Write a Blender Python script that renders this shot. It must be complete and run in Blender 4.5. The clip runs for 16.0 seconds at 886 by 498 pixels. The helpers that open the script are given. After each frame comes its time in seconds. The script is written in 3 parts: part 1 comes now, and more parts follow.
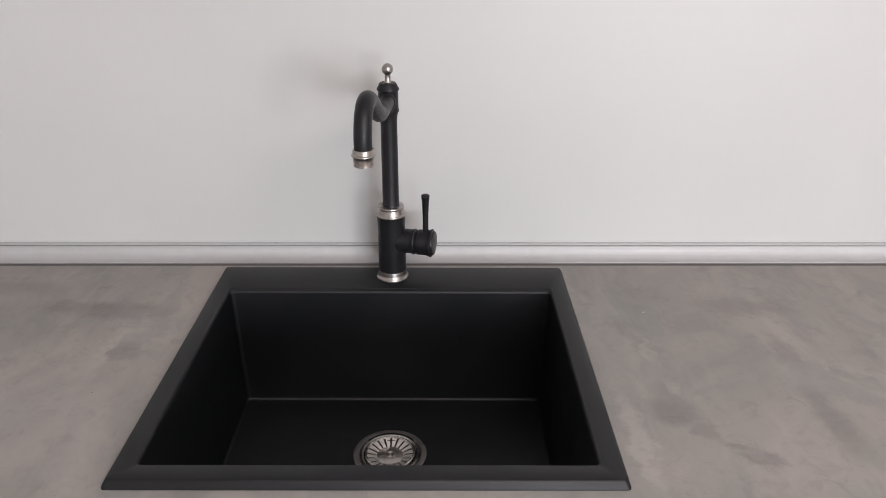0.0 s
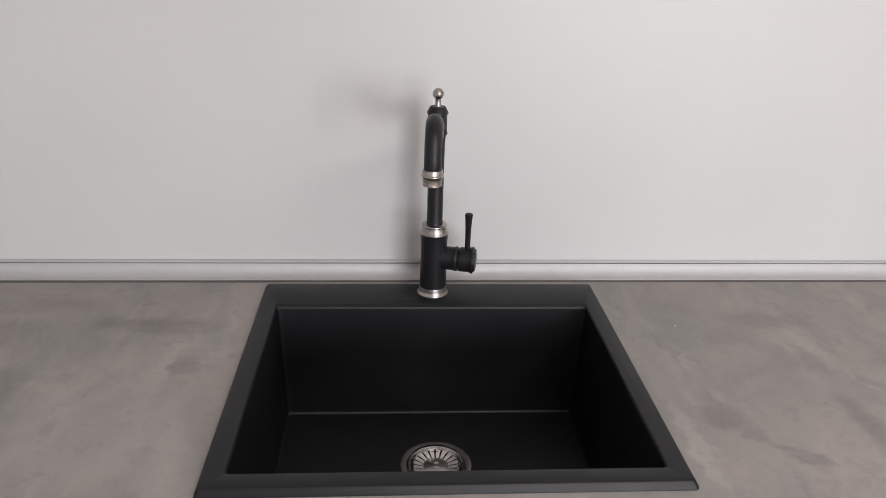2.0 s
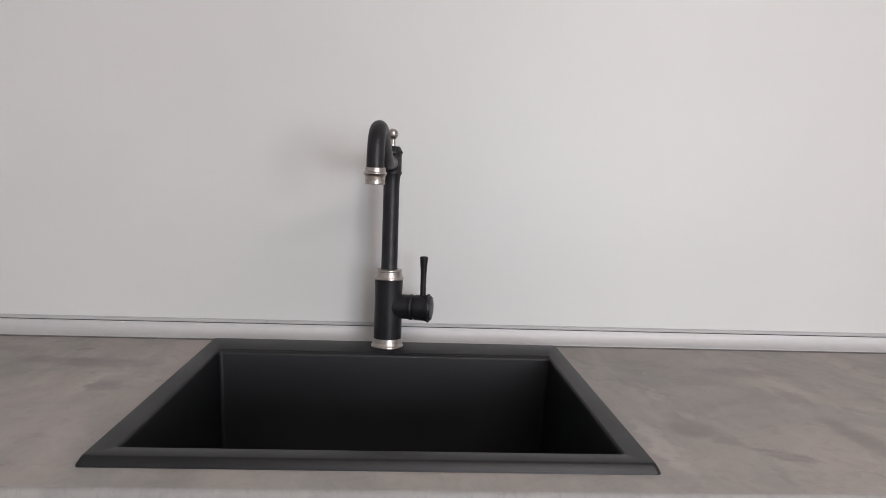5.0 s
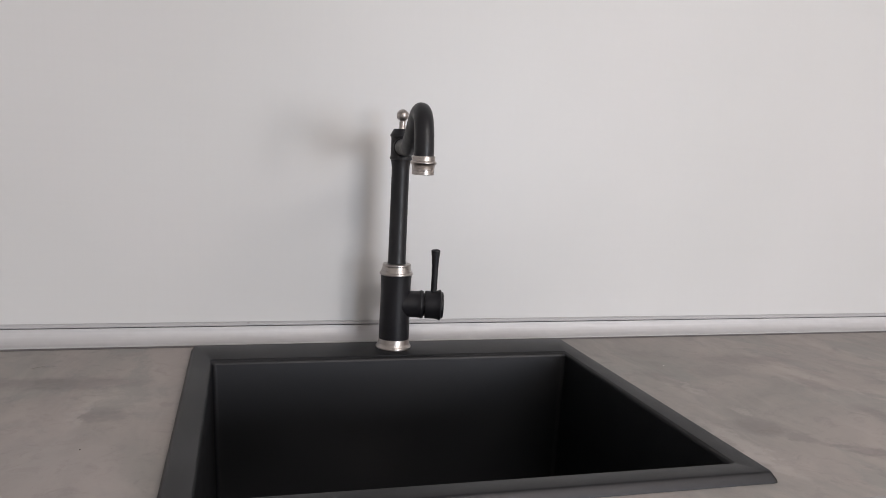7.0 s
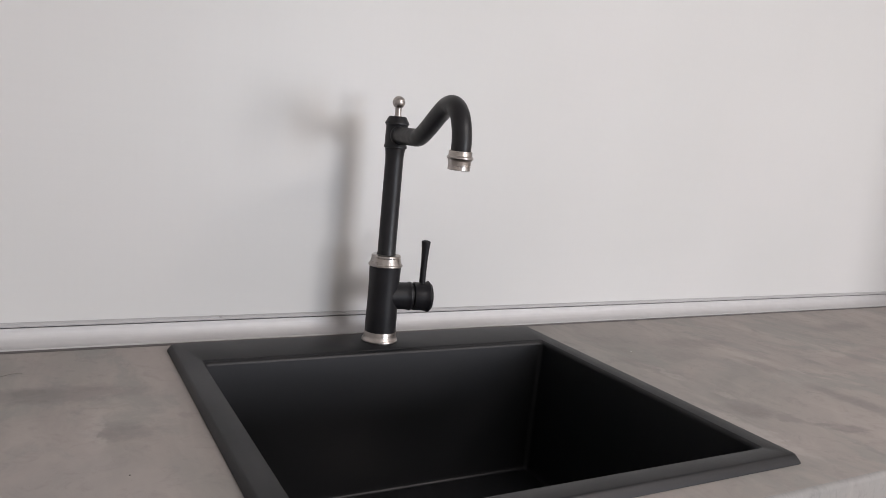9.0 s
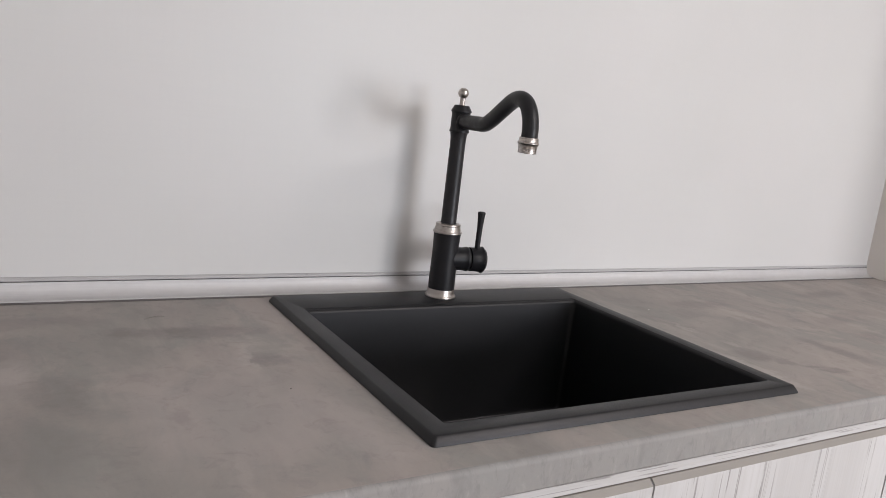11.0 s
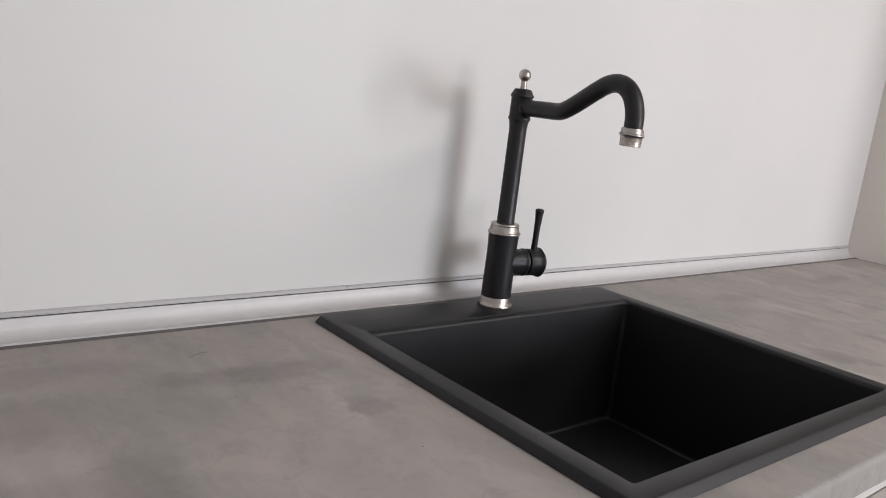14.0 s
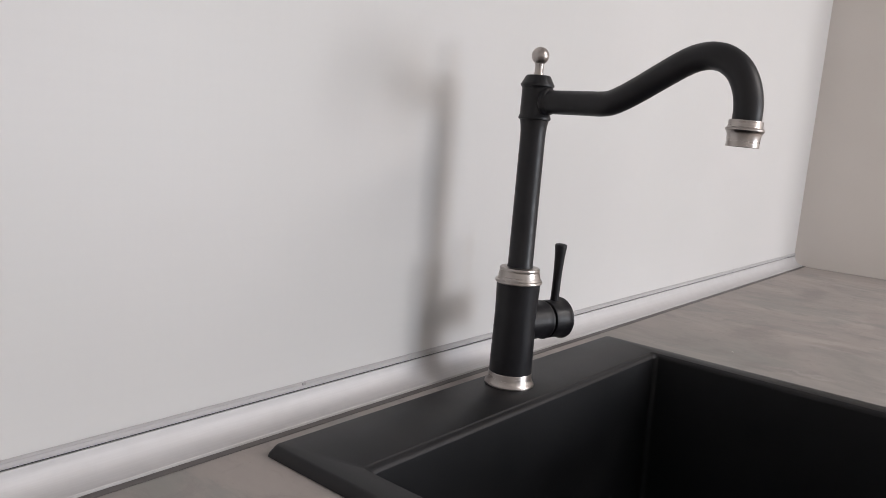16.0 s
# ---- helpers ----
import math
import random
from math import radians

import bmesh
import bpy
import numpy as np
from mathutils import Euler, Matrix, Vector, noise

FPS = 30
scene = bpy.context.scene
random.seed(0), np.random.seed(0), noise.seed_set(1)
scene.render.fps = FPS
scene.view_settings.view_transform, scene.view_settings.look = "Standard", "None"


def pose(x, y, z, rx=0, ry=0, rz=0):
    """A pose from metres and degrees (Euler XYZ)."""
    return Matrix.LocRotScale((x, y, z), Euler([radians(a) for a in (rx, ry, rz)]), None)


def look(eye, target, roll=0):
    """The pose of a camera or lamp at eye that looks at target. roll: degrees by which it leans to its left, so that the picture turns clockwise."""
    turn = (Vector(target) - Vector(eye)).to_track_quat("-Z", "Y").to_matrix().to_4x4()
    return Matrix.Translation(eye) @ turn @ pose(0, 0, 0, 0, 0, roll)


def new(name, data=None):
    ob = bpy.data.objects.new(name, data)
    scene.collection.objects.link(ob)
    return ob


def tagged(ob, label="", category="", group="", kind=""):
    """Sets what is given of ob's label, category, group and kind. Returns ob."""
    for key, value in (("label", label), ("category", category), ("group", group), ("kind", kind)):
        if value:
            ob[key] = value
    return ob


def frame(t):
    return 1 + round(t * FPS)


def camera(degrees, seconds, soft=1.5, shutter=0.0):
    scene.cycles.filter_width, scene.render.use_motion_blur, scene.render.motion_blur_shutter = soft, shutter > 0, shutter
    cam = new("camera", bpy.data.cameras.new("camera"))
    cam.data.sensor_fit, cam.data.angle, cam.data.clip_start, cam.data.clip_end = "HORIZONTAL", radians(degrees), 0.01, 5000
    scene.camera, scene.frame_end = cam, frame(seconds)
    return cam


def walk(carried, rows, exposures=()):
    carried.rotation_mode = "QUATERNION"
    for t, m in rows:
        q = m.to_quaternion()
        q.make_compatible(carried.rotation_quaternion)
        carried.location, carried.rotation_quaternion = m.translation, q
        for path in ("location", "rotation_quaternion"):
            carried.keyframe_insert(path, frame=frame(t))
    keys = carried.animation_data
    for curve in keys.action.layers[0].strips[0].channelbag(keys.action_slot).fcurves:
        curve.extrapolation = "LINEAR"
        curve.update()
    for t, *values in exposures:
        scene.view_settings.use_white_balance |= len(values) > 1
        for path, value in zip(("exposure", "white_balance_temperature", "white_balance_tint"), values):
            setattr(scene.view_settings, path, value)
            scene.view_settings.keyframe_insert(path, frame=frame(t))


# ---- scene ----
cam = camera(60.9, 16.0, soft=0.9)
PATH = [
    (0, (0.069, -1.107, 1.476), (0.091, 0.705, 0.629), 0.3),
    (0.5, (0.032, -1.147, 1.494), (0.083, 0.66, 0.639), 0.9),
    (1, (0.001, -1.154, 1.498), (0.085, 0.654, 0.649), 1.4),
    (1.5, (-0.04, -1.151, 1.495), (0.075, 0.669, 0.674), 1.8),
    (2, (-0.078, -1.147, 1.486), (0.071, 0.683, 0.694), 2.0),
    (2.5, (-0.048, -1.143, 1.42), (0.083, 0.736, 0.748), 2.1),
    (3, (-0.016, -1.173, 1.336), (0.074, 0.757, 0.819), 2.3),
    (3.5, (0.006, -1.189, 1.267), (0.097, 0.776, 0.906), 1.9),
    (4, (0.012, -1.199, 1.206), (0.117, 0.785, 0.972), 1.7),
    (4.2, (0.017, -1.198, 1.19), (0.124, 0.789, 0.988), 1.8),
    (6.3, (-0.044, -1.155, 1.199), (0.182, 0.818, 0.965), 2.5),
    (6.5, (-0.091, -1.127, 1.2), (0.226, 0.833, 0.956), 2.7),
    (7, (-0.228, -1.064, 1.203), (0.305, 0.846, 0.941), 2.8),
    (7.5, (-0.301, -1.028, 1.219), (0.346, 0.843, 0.939), 2.6),
    (8, (-0.313, -1.008, 1.215), (0.393, 0.84, 0.923), 3.1),
    (8.2, (-0.33, -0.991, 1.216), (0.425, 0.837, 0.921), 3.6),
    (10.3, (-0.622, -0.944, 1.214), (0.545, 0.647, 0.889), 6.8),
    (10.5, (-0.628, -0.977, 1.217), (0.504, 0.638, 0.891), 6.6),
    (11, (-0.654, -1.053, 1.22), (0.378, 0.621, 0.856), 6.6),
    (11.5, (-0.691, -1.087, 1.223), (0.304, 0.603, 0.834), 6.8),
    (12, (-0.76, -1.057, 1.224), (0.254, 0.617, 0.813), 7.0),
    (12.5, (-0.806, -1.041, 1.225), (0.278, 0.585, 0.799), 7.4),
    (13, (-0.819, -0.981, 1.216), (0.328, 0.6, 0.784), 7.4),
    (13.5, (-0.798, -0.894, 1.212), (0.404, 0.648, 0.792), 7.1),
    (14, (-0.772, -0.783, 1.207), (0.49, 0.717, 0.81), 6.7),
    (14.5, (-0.735, -0.658, 1.189), (0.594, 0.792, 0.826), 6.2),
    (15, (-0.7, -0.54, 1.18), (0.705, 0.843, 0.844), 5.8),
    (15.5, (-0.672, -0.457, 1.17), (0.802, 0.858, 0.853), 5.4),
    (16, (-0.647, -0.419, 1.166), (0.89, 0.823, 0.86), 4.6),
]
walk(cam, [(t, look(eye, target, roll)) for t, eye, target, roll in PATH],
     exposures=[(0, 0.07), (1.0, 0.02), (2.0, 0.0), (3.0, -0.01), (4.0, -0.11), (6.5, -0.11), (8.0, -0.05), (10.5, -0.02), (12.5, -0.04), (14.0, 0.07), (16.0, 0.04)])

# ---------------------------------------------------------------- light
world = bpy.data.worlds.new("sky")
scene.world = world
world.use_nodes = True
wn = world.node_tree
sky = wn.nodes.new("ShaderNodeTexSky")
sky.sky_type, sky.sun_disc = "NISHITA", False
sky.sun_elevation, sky.sun_rotation = radians(40), radians(20)
wn.links.new(sky.outputs[0], wn.nodes["Background"].inputs[0])
wn.nodes["Background"].inputs[1].default_value = 0.10

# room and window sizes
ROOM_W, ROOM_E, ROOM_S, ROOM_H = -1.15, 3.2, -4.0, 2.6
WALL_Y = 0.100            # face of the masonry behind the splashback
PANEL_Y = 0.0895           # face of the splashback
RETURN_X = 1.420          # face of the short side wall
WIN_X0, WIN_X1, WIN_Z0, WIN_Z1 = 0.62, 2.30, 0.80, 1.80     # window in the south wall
FILL_X0, FILL_X1, FILL_Y0, FILL_Y1 = 0.20, 1.80, -3.05, -1.85   # unseen ceiling window, added for light from above


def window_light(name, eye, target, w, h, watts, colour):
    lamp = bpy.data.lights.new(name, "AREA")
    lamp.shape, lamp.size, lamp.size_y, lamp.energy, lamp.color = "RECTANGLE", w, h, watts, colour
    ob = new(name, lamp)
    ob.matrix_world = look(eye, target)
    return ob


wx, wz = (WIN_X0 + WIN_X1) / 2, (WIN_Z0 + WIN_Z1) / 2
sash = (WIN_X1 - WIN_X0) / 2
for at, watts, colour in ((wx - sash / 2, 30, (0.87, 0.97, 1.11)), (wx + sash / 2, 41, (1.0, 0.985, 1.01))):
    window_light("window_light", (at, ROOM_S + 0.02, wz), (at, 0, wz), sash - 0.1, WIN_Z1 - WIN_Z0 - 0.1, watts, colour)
rx, ry = (FILL_X0 + FILL_X1) / 2, (FILL_Y0 + FILL_Y1) / 2
# Added fill lamp overhead, with no known source; brightens the worktop from above.
window_light("added_top_light", (rx, ry, ROOM_H + 0.02), (rx, ry + 0.0001, 0), FILL_X1 - FILL_X0 - 0.1, FILL_Y1 - FILL_Y0 - 0.1, 54, (1.07, 0.99, 0.945))


# ---------------------------------------------------------------- materials
class Mat:
    """A node material with short calls for the nodes."""

    def __init__(self, name, rough=0.5, metal=0.0, spec=0.5, world_based=False):
        self.m = bpy.data.materials.new(name)
        self.m.use_nodes = True
        self.t = self.m.node_tree
        self.b = self.t.nodes["Principled BSDF"]
        self.b.inputs["Roughness"].default_value = rough
        self.b.inputs["Metallic"].default_value = metal
        self.b.inputs["Specular IOR Level"].default_value = spec
        self.co = self.t.nodes.new("ShaderNodeNewGeometry").outputs["Position"] if world_based else self.t.nodes.new("ShaderNodeTexCoord").outputs["Object"]

    def put(self, socket, value):
        if isinstance(value, bpy.types.NodeSocket):
            self.t.links.new(value, socket)
        elif value is not None:
            socket.default_value = value

    def math(self, op, a, b=None, c=None, clamp=False):
        n = self.t.nodes.new("ShaderNodeMath")
        n.operation, n.use_clamp = op, clamp
        for s, v in zip(n.inputs, (a, b, c)):
            self.put(s, v)
        return n.outputs[0]

    def vec(self, op, a, b=None, scale=None):
        n = self.t.nodes.new("ShaderNodeVectorMath")
        n.operation = op
        self.put(n.inputs[0], a)
        if b is not None:
            self.put(n.inputs[1], b)
        if scale is not None:
            self.put(n.inputs["Scale"], scale)
        return n.outputs["Value"] if op == "LENGTH" else n.outputs[0]

    def mapped(self, scale=(1, 1, 1), loc=(0, 0, 0), rot=(0, 0, 0), co=None, kind="POINT"):
        n = self.t.nodes.new("ShaderNodeMapping")
        n.vector_type = kind
        self.put(n.inputs["Vector"], co or self.co)
        n.inputs["Scale"].default_value, n.inputs["Location"].default_value = scale, loc
        n.inputs["Rotation"].default_value = [radians(a) for a in rot]
        return n.outputs[0]

    def noise(self, scale, detail=4, rough=0.55, warp=0.0, co=None, colour=False):
        n = self.t.nodes.new("ShaderNodeTexNoise")
        self.put(n.inputs["Vector"], co or self.co)
        n.inputs["Scale"].default_value, n.inputs["Detail"].default_value = scale, detail
        n.inputs["Roughness"].default_value, n.inputs["Distortion"].default_value = rough, warp
        return n.outputs["Color" if colour else "Fac"]

    def ramp(self, fac, *stops):
        n = self.t.nodes.new("ShaderNodeValToRGB")
        e = n.color_ramp.elements
        while len(e) < len(stops):
            e.new(0.5)
        for el, (pos, col) in zip(e, stops):
            el.position = pos
            el.color = (*col, 1) if isinstance(col, tuple) else (col, col, col, 1)
        self.put(n.inputs[0], fac)
        return n.outputs[0]

    def range(self, v, a, b, c, d):
        n = self.t.nodes.new("ShaderNodeMapRange")
        n.interpolation_type = "SMOOTHSTEP"
        for s, x in zip(n.inputs, (v, a, b, c, d)):
            self.put(s, x)
        return n.outputs[0]

    def mix(self, fac, a, b, blend="MIX"):
        n = self.t.nodes.new("ShaderNodeMix")
        n.data_type, n.blend_type = "RGBA", blend
        self.put(n.inputs[0], fac)
        for s, v in zip(n.inputs[6:8], (a, b)):
            self.put(s, (*v, 1) if isinstance(v, tuple) else v)
        return n.outputs[2]

    def colour(self, v):
        self.put(self.b.inputs["Base Color"], (*v, 1) if isinstance(v, tuple) else v)
        return self

    def rough(self, v):
        self.put(self.b.inputs["Roughness"], v)
        return self

    def bump(self, height, strength=0.2, dist=0.001):
        n = self.t.nodes.new("ShaderNodeBump")
        n.inputs["Strength"].default_value, n.inputs["Distance"].default_value = strength, dist
        self.put(n.inputs["Height"], height)
        self.put(self.b.inputs["Normal"], n.outputs[0])
        return self


def paint(name, colour, rough=0.6, vary=0.06, grain=220.0, bump=0.15):
    m = Mat(name, rough)
    big, fine = m.noise(2.3, 3), m.noise(grain, 3)
    dark = tuple(c * (1 - vary) for c in colour)
    m.colour(m.mix(m.range(big, 0.3, 0.7, 0, 1), dark, colour))
    m.rough(m.range(m.noise(14, 3), 0.3, 0.7, rough - 0.06, rough + 0.06))
    return m.bump(fine, bump, 0.0006).m


def laminate_white():
    m = Mat("white_laminate", 0.42, spec=0.4)
    cloud = m.noise(1.4, 3)
    weave = m.noise(1, 3, co=m.mapped((4, 1, 190)))
    weave2 = m.noise(1, 3, co=m.mapped((160, 1, 5)))
    tone = m.mix(m.range(cloud, 0.3, 0.7, 0, 1), (0.620, 0.613, 0.607), (0.66, 0.653, 0.648))
    tone = m.mix(m.math("MULTIPLY", m.range(m.noise(3.1, 3), 0.4, 0.65, 0, 1), 0.5), tone, (0.648, 0.632, 0.630))
    tone = m.mix(m.math("MULTIPLY", m.range(weave, 0.4, 0.7, 0, 1), 0.06), tone, (0.585, 0.578, 0.572))
    tone = m.mix(m.math("MULTIPLY", m.range(weave2, 0.45, 0.7, 0, 1), 0.06), tone, (0.59, 0.583, 0.578))
    m.colour(tone)
    m.rough(m.range(cloud, 0.3, 0.7, 0.38, 0.46))
    return m.bump(m.math("ADD", weave, weave2), 0.02, 0.0003).m


def concrete_laminate(name="concrete_laminate", edge=False):
    """Grey concrete decor; the edge band has stronger upright streaks."""
    m = Mat(name, 0.7, spec=0.10, world_based=True)
    drift = m.vec("SCALE", m.vec("SUBTRACT", m.noise(7, 4, colour=True), (0.5, 0.5, 0.5)), scale=0.05)
    co = m.vec("ADD", m.co, drift)
    clouds = m.noise(3.6, 7, 0.62, 0.6, co=m.mapped((1.3, 0.8, 1), co=co))
    streak = m.noise(1, 6, 0.62, 0.4, co=m.mapped((20, 3.0, 3.0), rot=(0, 0, 10), co=co))
    brush = m.noise(1, 5, 0.65, 0.3, co=m.mapped((75, 7.0, 7.0), rot=(0, 0, 14), co=co))
    mottle = m.noise(34, 6, 0.68, 0.8)
    speck = m.noise(300, 2, 0.5)
    tone = m.ramp(clouds, (0.25, (0.192, 0.183, 0.170)), (0.42, (0.258, 0.243, 0.224)), (0.56, (0.302, 0.273, 0.250)), (0.78, (0.352, 0.316, 0.288)))
    hue = m.noise(7.5, 6, 0.66, 0.5, co=m.mapped((1.25, 0.8, 1), co=co))
    tone = m.mix(m.math("MULTIPLY", m.range(hue, 0.50, 0.62, 0, 1), 0.62), tone, (0.236, 0.233, 0.216))
    tone = m.mix(m.math("MULTIPLY", m.range(streak, 0.50, 0.70, 0, 1), 0.22), tone, (0.387, 0.346, 0.319))
    tone = m.mix(m.math("MULTIPLY", m.range(streak, 0.46, 0.28, 0, 1), 0.25), tone, (0.183, 0.167, 0.164))
    tone = m.mix(m.math("MULTIPLY", m.range(brush, 0.47, 0.30, 0, 1), 0.04), tone, (0.177, 0.163, 0.162))
    tone = m.mix(m.math("MULTIPLY", m.range(brush, 0.53, 0.70, 0, 1), 0.03), tone, (0.396, 0.354, 0.332))
    if edge:
        run = m.noise(1, 6, 0.65, 0.2, co=m.mapped((22, 2, 9.0)))
        crackle = m.noise(1, 6, 0.7, 0.6, co=m.mapped((120, 60, 45)))
        tone = m.mix(0.65, tone, (0.222, 0.221, 0.214))
        tone = m.mix(m.math("MULTIPLY", m.range(run, 0.49, 0.34, 0, 1), 0.42), tone, (0.155, 0.154, 0.150))
        tone = m.mix(m.math("MULTIPLY", m.range(run, 0.54, 0.72, 0, 1), 0.26), tone, (0.348, 0.324, 0.308))
        tone = m.mix(m.math("MULTIPLY", m.range(crackle, 0.48, 0.34, 0, 1), 0.34), tone, (0.145, 0.146, 0.142))
        tone = m.mix(m.math("MULTIPLY", m.range(crackle, 0.56, 0.70, 0, 1), 0.24), tone, (0.365, 0.355, 0.335))
    torn = m.vec("ADD", m.co, m.vec("SCALE", m.vec("SUBTRACT", m.noise(17, 6, 0.68, colour=True), (0.5, 0.5, 0.5)), scale=0.075))

    def blots(rows):
        """The strongest of several torn patches: x, y, half-length, half-width, turn, depth."""
        most = None
        for x, y, a, b, turn, depth in rows:
            p = m.mapped((a, b, 1), (x, y, 0.9), (0, 0, turn), co=torn, kind="TEXTURE")
            d = m.range(m.vec("LENGTH", p), 1.15, 0.35, 0, depth)
            most = d if most is None else m.math("MAXIMUM", most, d)
        return most

    dark = blots(((-0.425, -0.095, 0.105, 0.030, -6, 0.75), (-0.507, -0.080, 0.030, 0.025, 0, 0.62), (-0.362, -0.213, 0.030, 0.034, 15, 0.58),
                  (-0.605, -0.028, 0.100, 0.028, 4, 0.40), (-0.592, -0.275, 0.036, 0.075, 12, 0.58), (-0.620, -0.375, 0.050, 0.095, 6, 0.45),
                  (-0.695, -0.330, 0.060, 0.130, 6, 0.62), (-0.498, -0.350, 0.014, 0.024, 10, 0.55), (-0.660, -0.120, 0.080, 0.055, 5, 0.45),
                  (-0.760, -0.420, 0.060, 0.100, 0, 0.55), (-0.450, -0.290, 0.040, 0.050, 8, 0.25)))
    more = blots(((0.368, -0.345, 0.034, 0.034, -35, 0.80), (0.391, -0.388, 0.013, 0.030, 20, 0.55), (0.417, -0.416, 0.024, 0.011, -20, 0.55),
                  (0.443, -0.436, 0.024, 0.021, 0, 0.75), (0.554, -0.365, 0.026, 0.080, 4, 0.62), (0.561, -0.210, 0.018, 0.055, 6, 0.50),
                  (0.545, -0.085, 0.100, 0.034, -6, 0.50), (0.354, -0.165, 0.018, 0.055, 6, 0.42), (0.450, -0.140, 0.045, 0.030, 10, 0.28),
                  (1.000, -0.060, 0.120, 0.030, 8, 0.45), (0.820, -0.220, 0.140, 0.035, 12, 0.40), (0.740, -0.330, 0.060, 0.030, 10, 0.35)))
    dark = m.math("MULTIPLY", m.math("MAXIMUM", dark, more), m.range(mottle, 0.30, 0.60, 0.45, 1.0))
    tone = m.mix(m.math("MULTIPLY", dark, 0.80), tone, (0.160, 0.148, 0.142))
    # Pale veins of the decor; the last row lightens the underlit front left in colour.
    pale = blots(((-0.388, -0.205, 0.008, 0.070, 2, 0.36), (-0.393, -0.330, 0.020, 0.150, 0, 0.28), (-0.340, -0.420, 0.030, 0.110, 2, 0.30),
                  (-0.651, -0.206, 0.045, 0.036, 15, 0.38), (-0.470, -0.420, 0.012, 0.120, 3, 0.30), (0.366, -0.200, 0.007, 0.055, 6, 0.28),
                  (0.377, -0.300, 0.008, 0.024, 10, 0.30), (0.310, -0.400, 0.013, 0.120, 0, 0.42), (-0.430, -0.360, 0.130, 0.140, 0, 0.30)))
    tone = m.mix(pale, tone, (0.396, 0.354, 0.332))
    tone = m.mix(m.math("MULTIPLY", m.range(mottle, 0.50, 0.30, 0, 1), 0.28), tone, (0.181, 0.165, 0.162))
    tone = m.mix(m.range(speck, 0.70, 0.76, 0, 0.22), tone, (0.148, 0.137, 0.137))
    tone = m.mix(1.0, tone, (1.205, 1.20, 1.235), "MULTIPLY")
    m.colour(tone)
    m.rough(m.range(clouds, 0.3, 0.7, 0.50, 0.42) if edge else m.range(clouds, 0.3, 0.7, 0.76, 0.66))
    return m.bump(m.math("ADD", m.math("MULTIPLY", mottle, 0.6), speck), 0.10, 0.0004).m


def granite_black():
    m = Mat("black_composite", 0.48, spec=0.50)
    m.b.inputs["Specular Tint"].default_value = (1.0, 0.97, 1.0, 1.0)
    grain, fleck, cloud = m.noise(1500, 2), m.noise(900, 1, 0.4), m.noise(9, 4)
    tone = m.mix(m.range(cloud, 0.3, 0.7, 0, 1), (0.0006, 0.0013, 0.0020), (0.0011, 0.0019, 0.0028))
    tone = m.mix(m.range(fleck, 0.66, 0.72, 0, 0.35), tone, (0.012, 0.012, 0.012))
    m.colour(tone)
    m.rough(m.range(cloud, 0.3, 0.7, 0.45, 0.51))
    return m.bump(grain, 0.25, 0.0003).m


def matt_black():
    m = Mat("matt_black_lacquer", 0.42, spec=0.36)
    cloud = m.noise(40, 4)
    m.colour(m.mix(m.range(cloud, 0.3, 0.7, 0, 1), (0.0092, 0.0088, 0.0108), (0.0124, 0.0119, 0.0142)))
    m.rough(m.range(m.noise(90, 3), 0.3, 0.7, 0.36, 0.48))
    return m.bump(m.noise(1400, 2), 0.08, 0.0002).m


def brushed(name, colour, rough, stretch, strength=0.05, dull=0.90, metal=1.0):
    m = Mat(name, rough, metal)
    lines = m.noise(1, 4, 0.6, co=m.mapped(stretch))
    m.colour(m.mix(m.range(m.noise(55, 4), 0.35, 0.7, 0, 1), colour, tuple(c * dull for c in colour)))
    m.rough(m.range(lines, 0.3, 0.7, rough - 0.05, rough + 0.07))
    return m.bump(lines, strength, 0.0003).m


def whitewashed_wood(name, along):
    """White-painted oak with thin dark pores; the grain runs along x or z."""
    m = Mat(name, 0.6, spec=0.3)
    up = along == "z"
    fine = m.noise(1, 2, 0.5, co=m.mapped((180, 1, 0.6) if up else (1.6, 1, 170)))
    bands = m.noise(1, 4, 0.55, co=m.mapped((19, 1, 0.6) if up else (0.8, 1, 60)))
    fibre = m.noise(1, 4, 0.6, co=m.mapped((420, 1, 9) if up else (9, 1, 420)))
    breaks = m.noise(1, 4, 0.6, co=m.mapped((70, 1, 5) if up else (12, 1, 90)))
    tone = m.mix(m.range(bands, 0.3, 0.7, 0, 1), (0.505, 0.495, 0.496), (0.57, 0.562, 0.566))
    tone = m.mix(m.math("MULTIPLY", m.range(fibre, 0.45, 0.7, 0, 1), 0.28), tone, (0.44, 0.42, 0.405))
    near = m.math("ABSOLUTE", m.math("SUBTRACT", m.math("FRACT", m.math("MULTIPLY", fine, 2.6)), 0.5))
    groove = m.range(near, 0.11, 0.03, 0, 1)
    groove = m.math("MULTIPLY", groove, m.range(breaks, 0.47, 0.56, 0, 1))
    groove = m.math("MULTIPLY", groove, m.range(bands, 0.40, 0.54, 0.1 if up else 0.8, 1))
    tone = m.mix(m.math("MULTIPLY", groove, 0.66), tone, (0.16, 0.145, 0.14))
    m.colour(tone)
    return m.bump(m.math("SUBTRACT", m.math("MULTIPLY", fibre, 0.3), groove), 0.3, 0.0005).m


def pale_floor():
    m = Mat("pale_oak_floor", 0.45)
    grain = m.noise(1, 5, 0.6, 0.3, co=m.mapped((3, 60, 1)))
    m.colour(m.ramp(grain, (0.3, (0.25, 0.20, 0.155)), (0.7, (0.35, 0.29, 0.23))))
    return m.bump(grain, 0.15, 0.0008).m


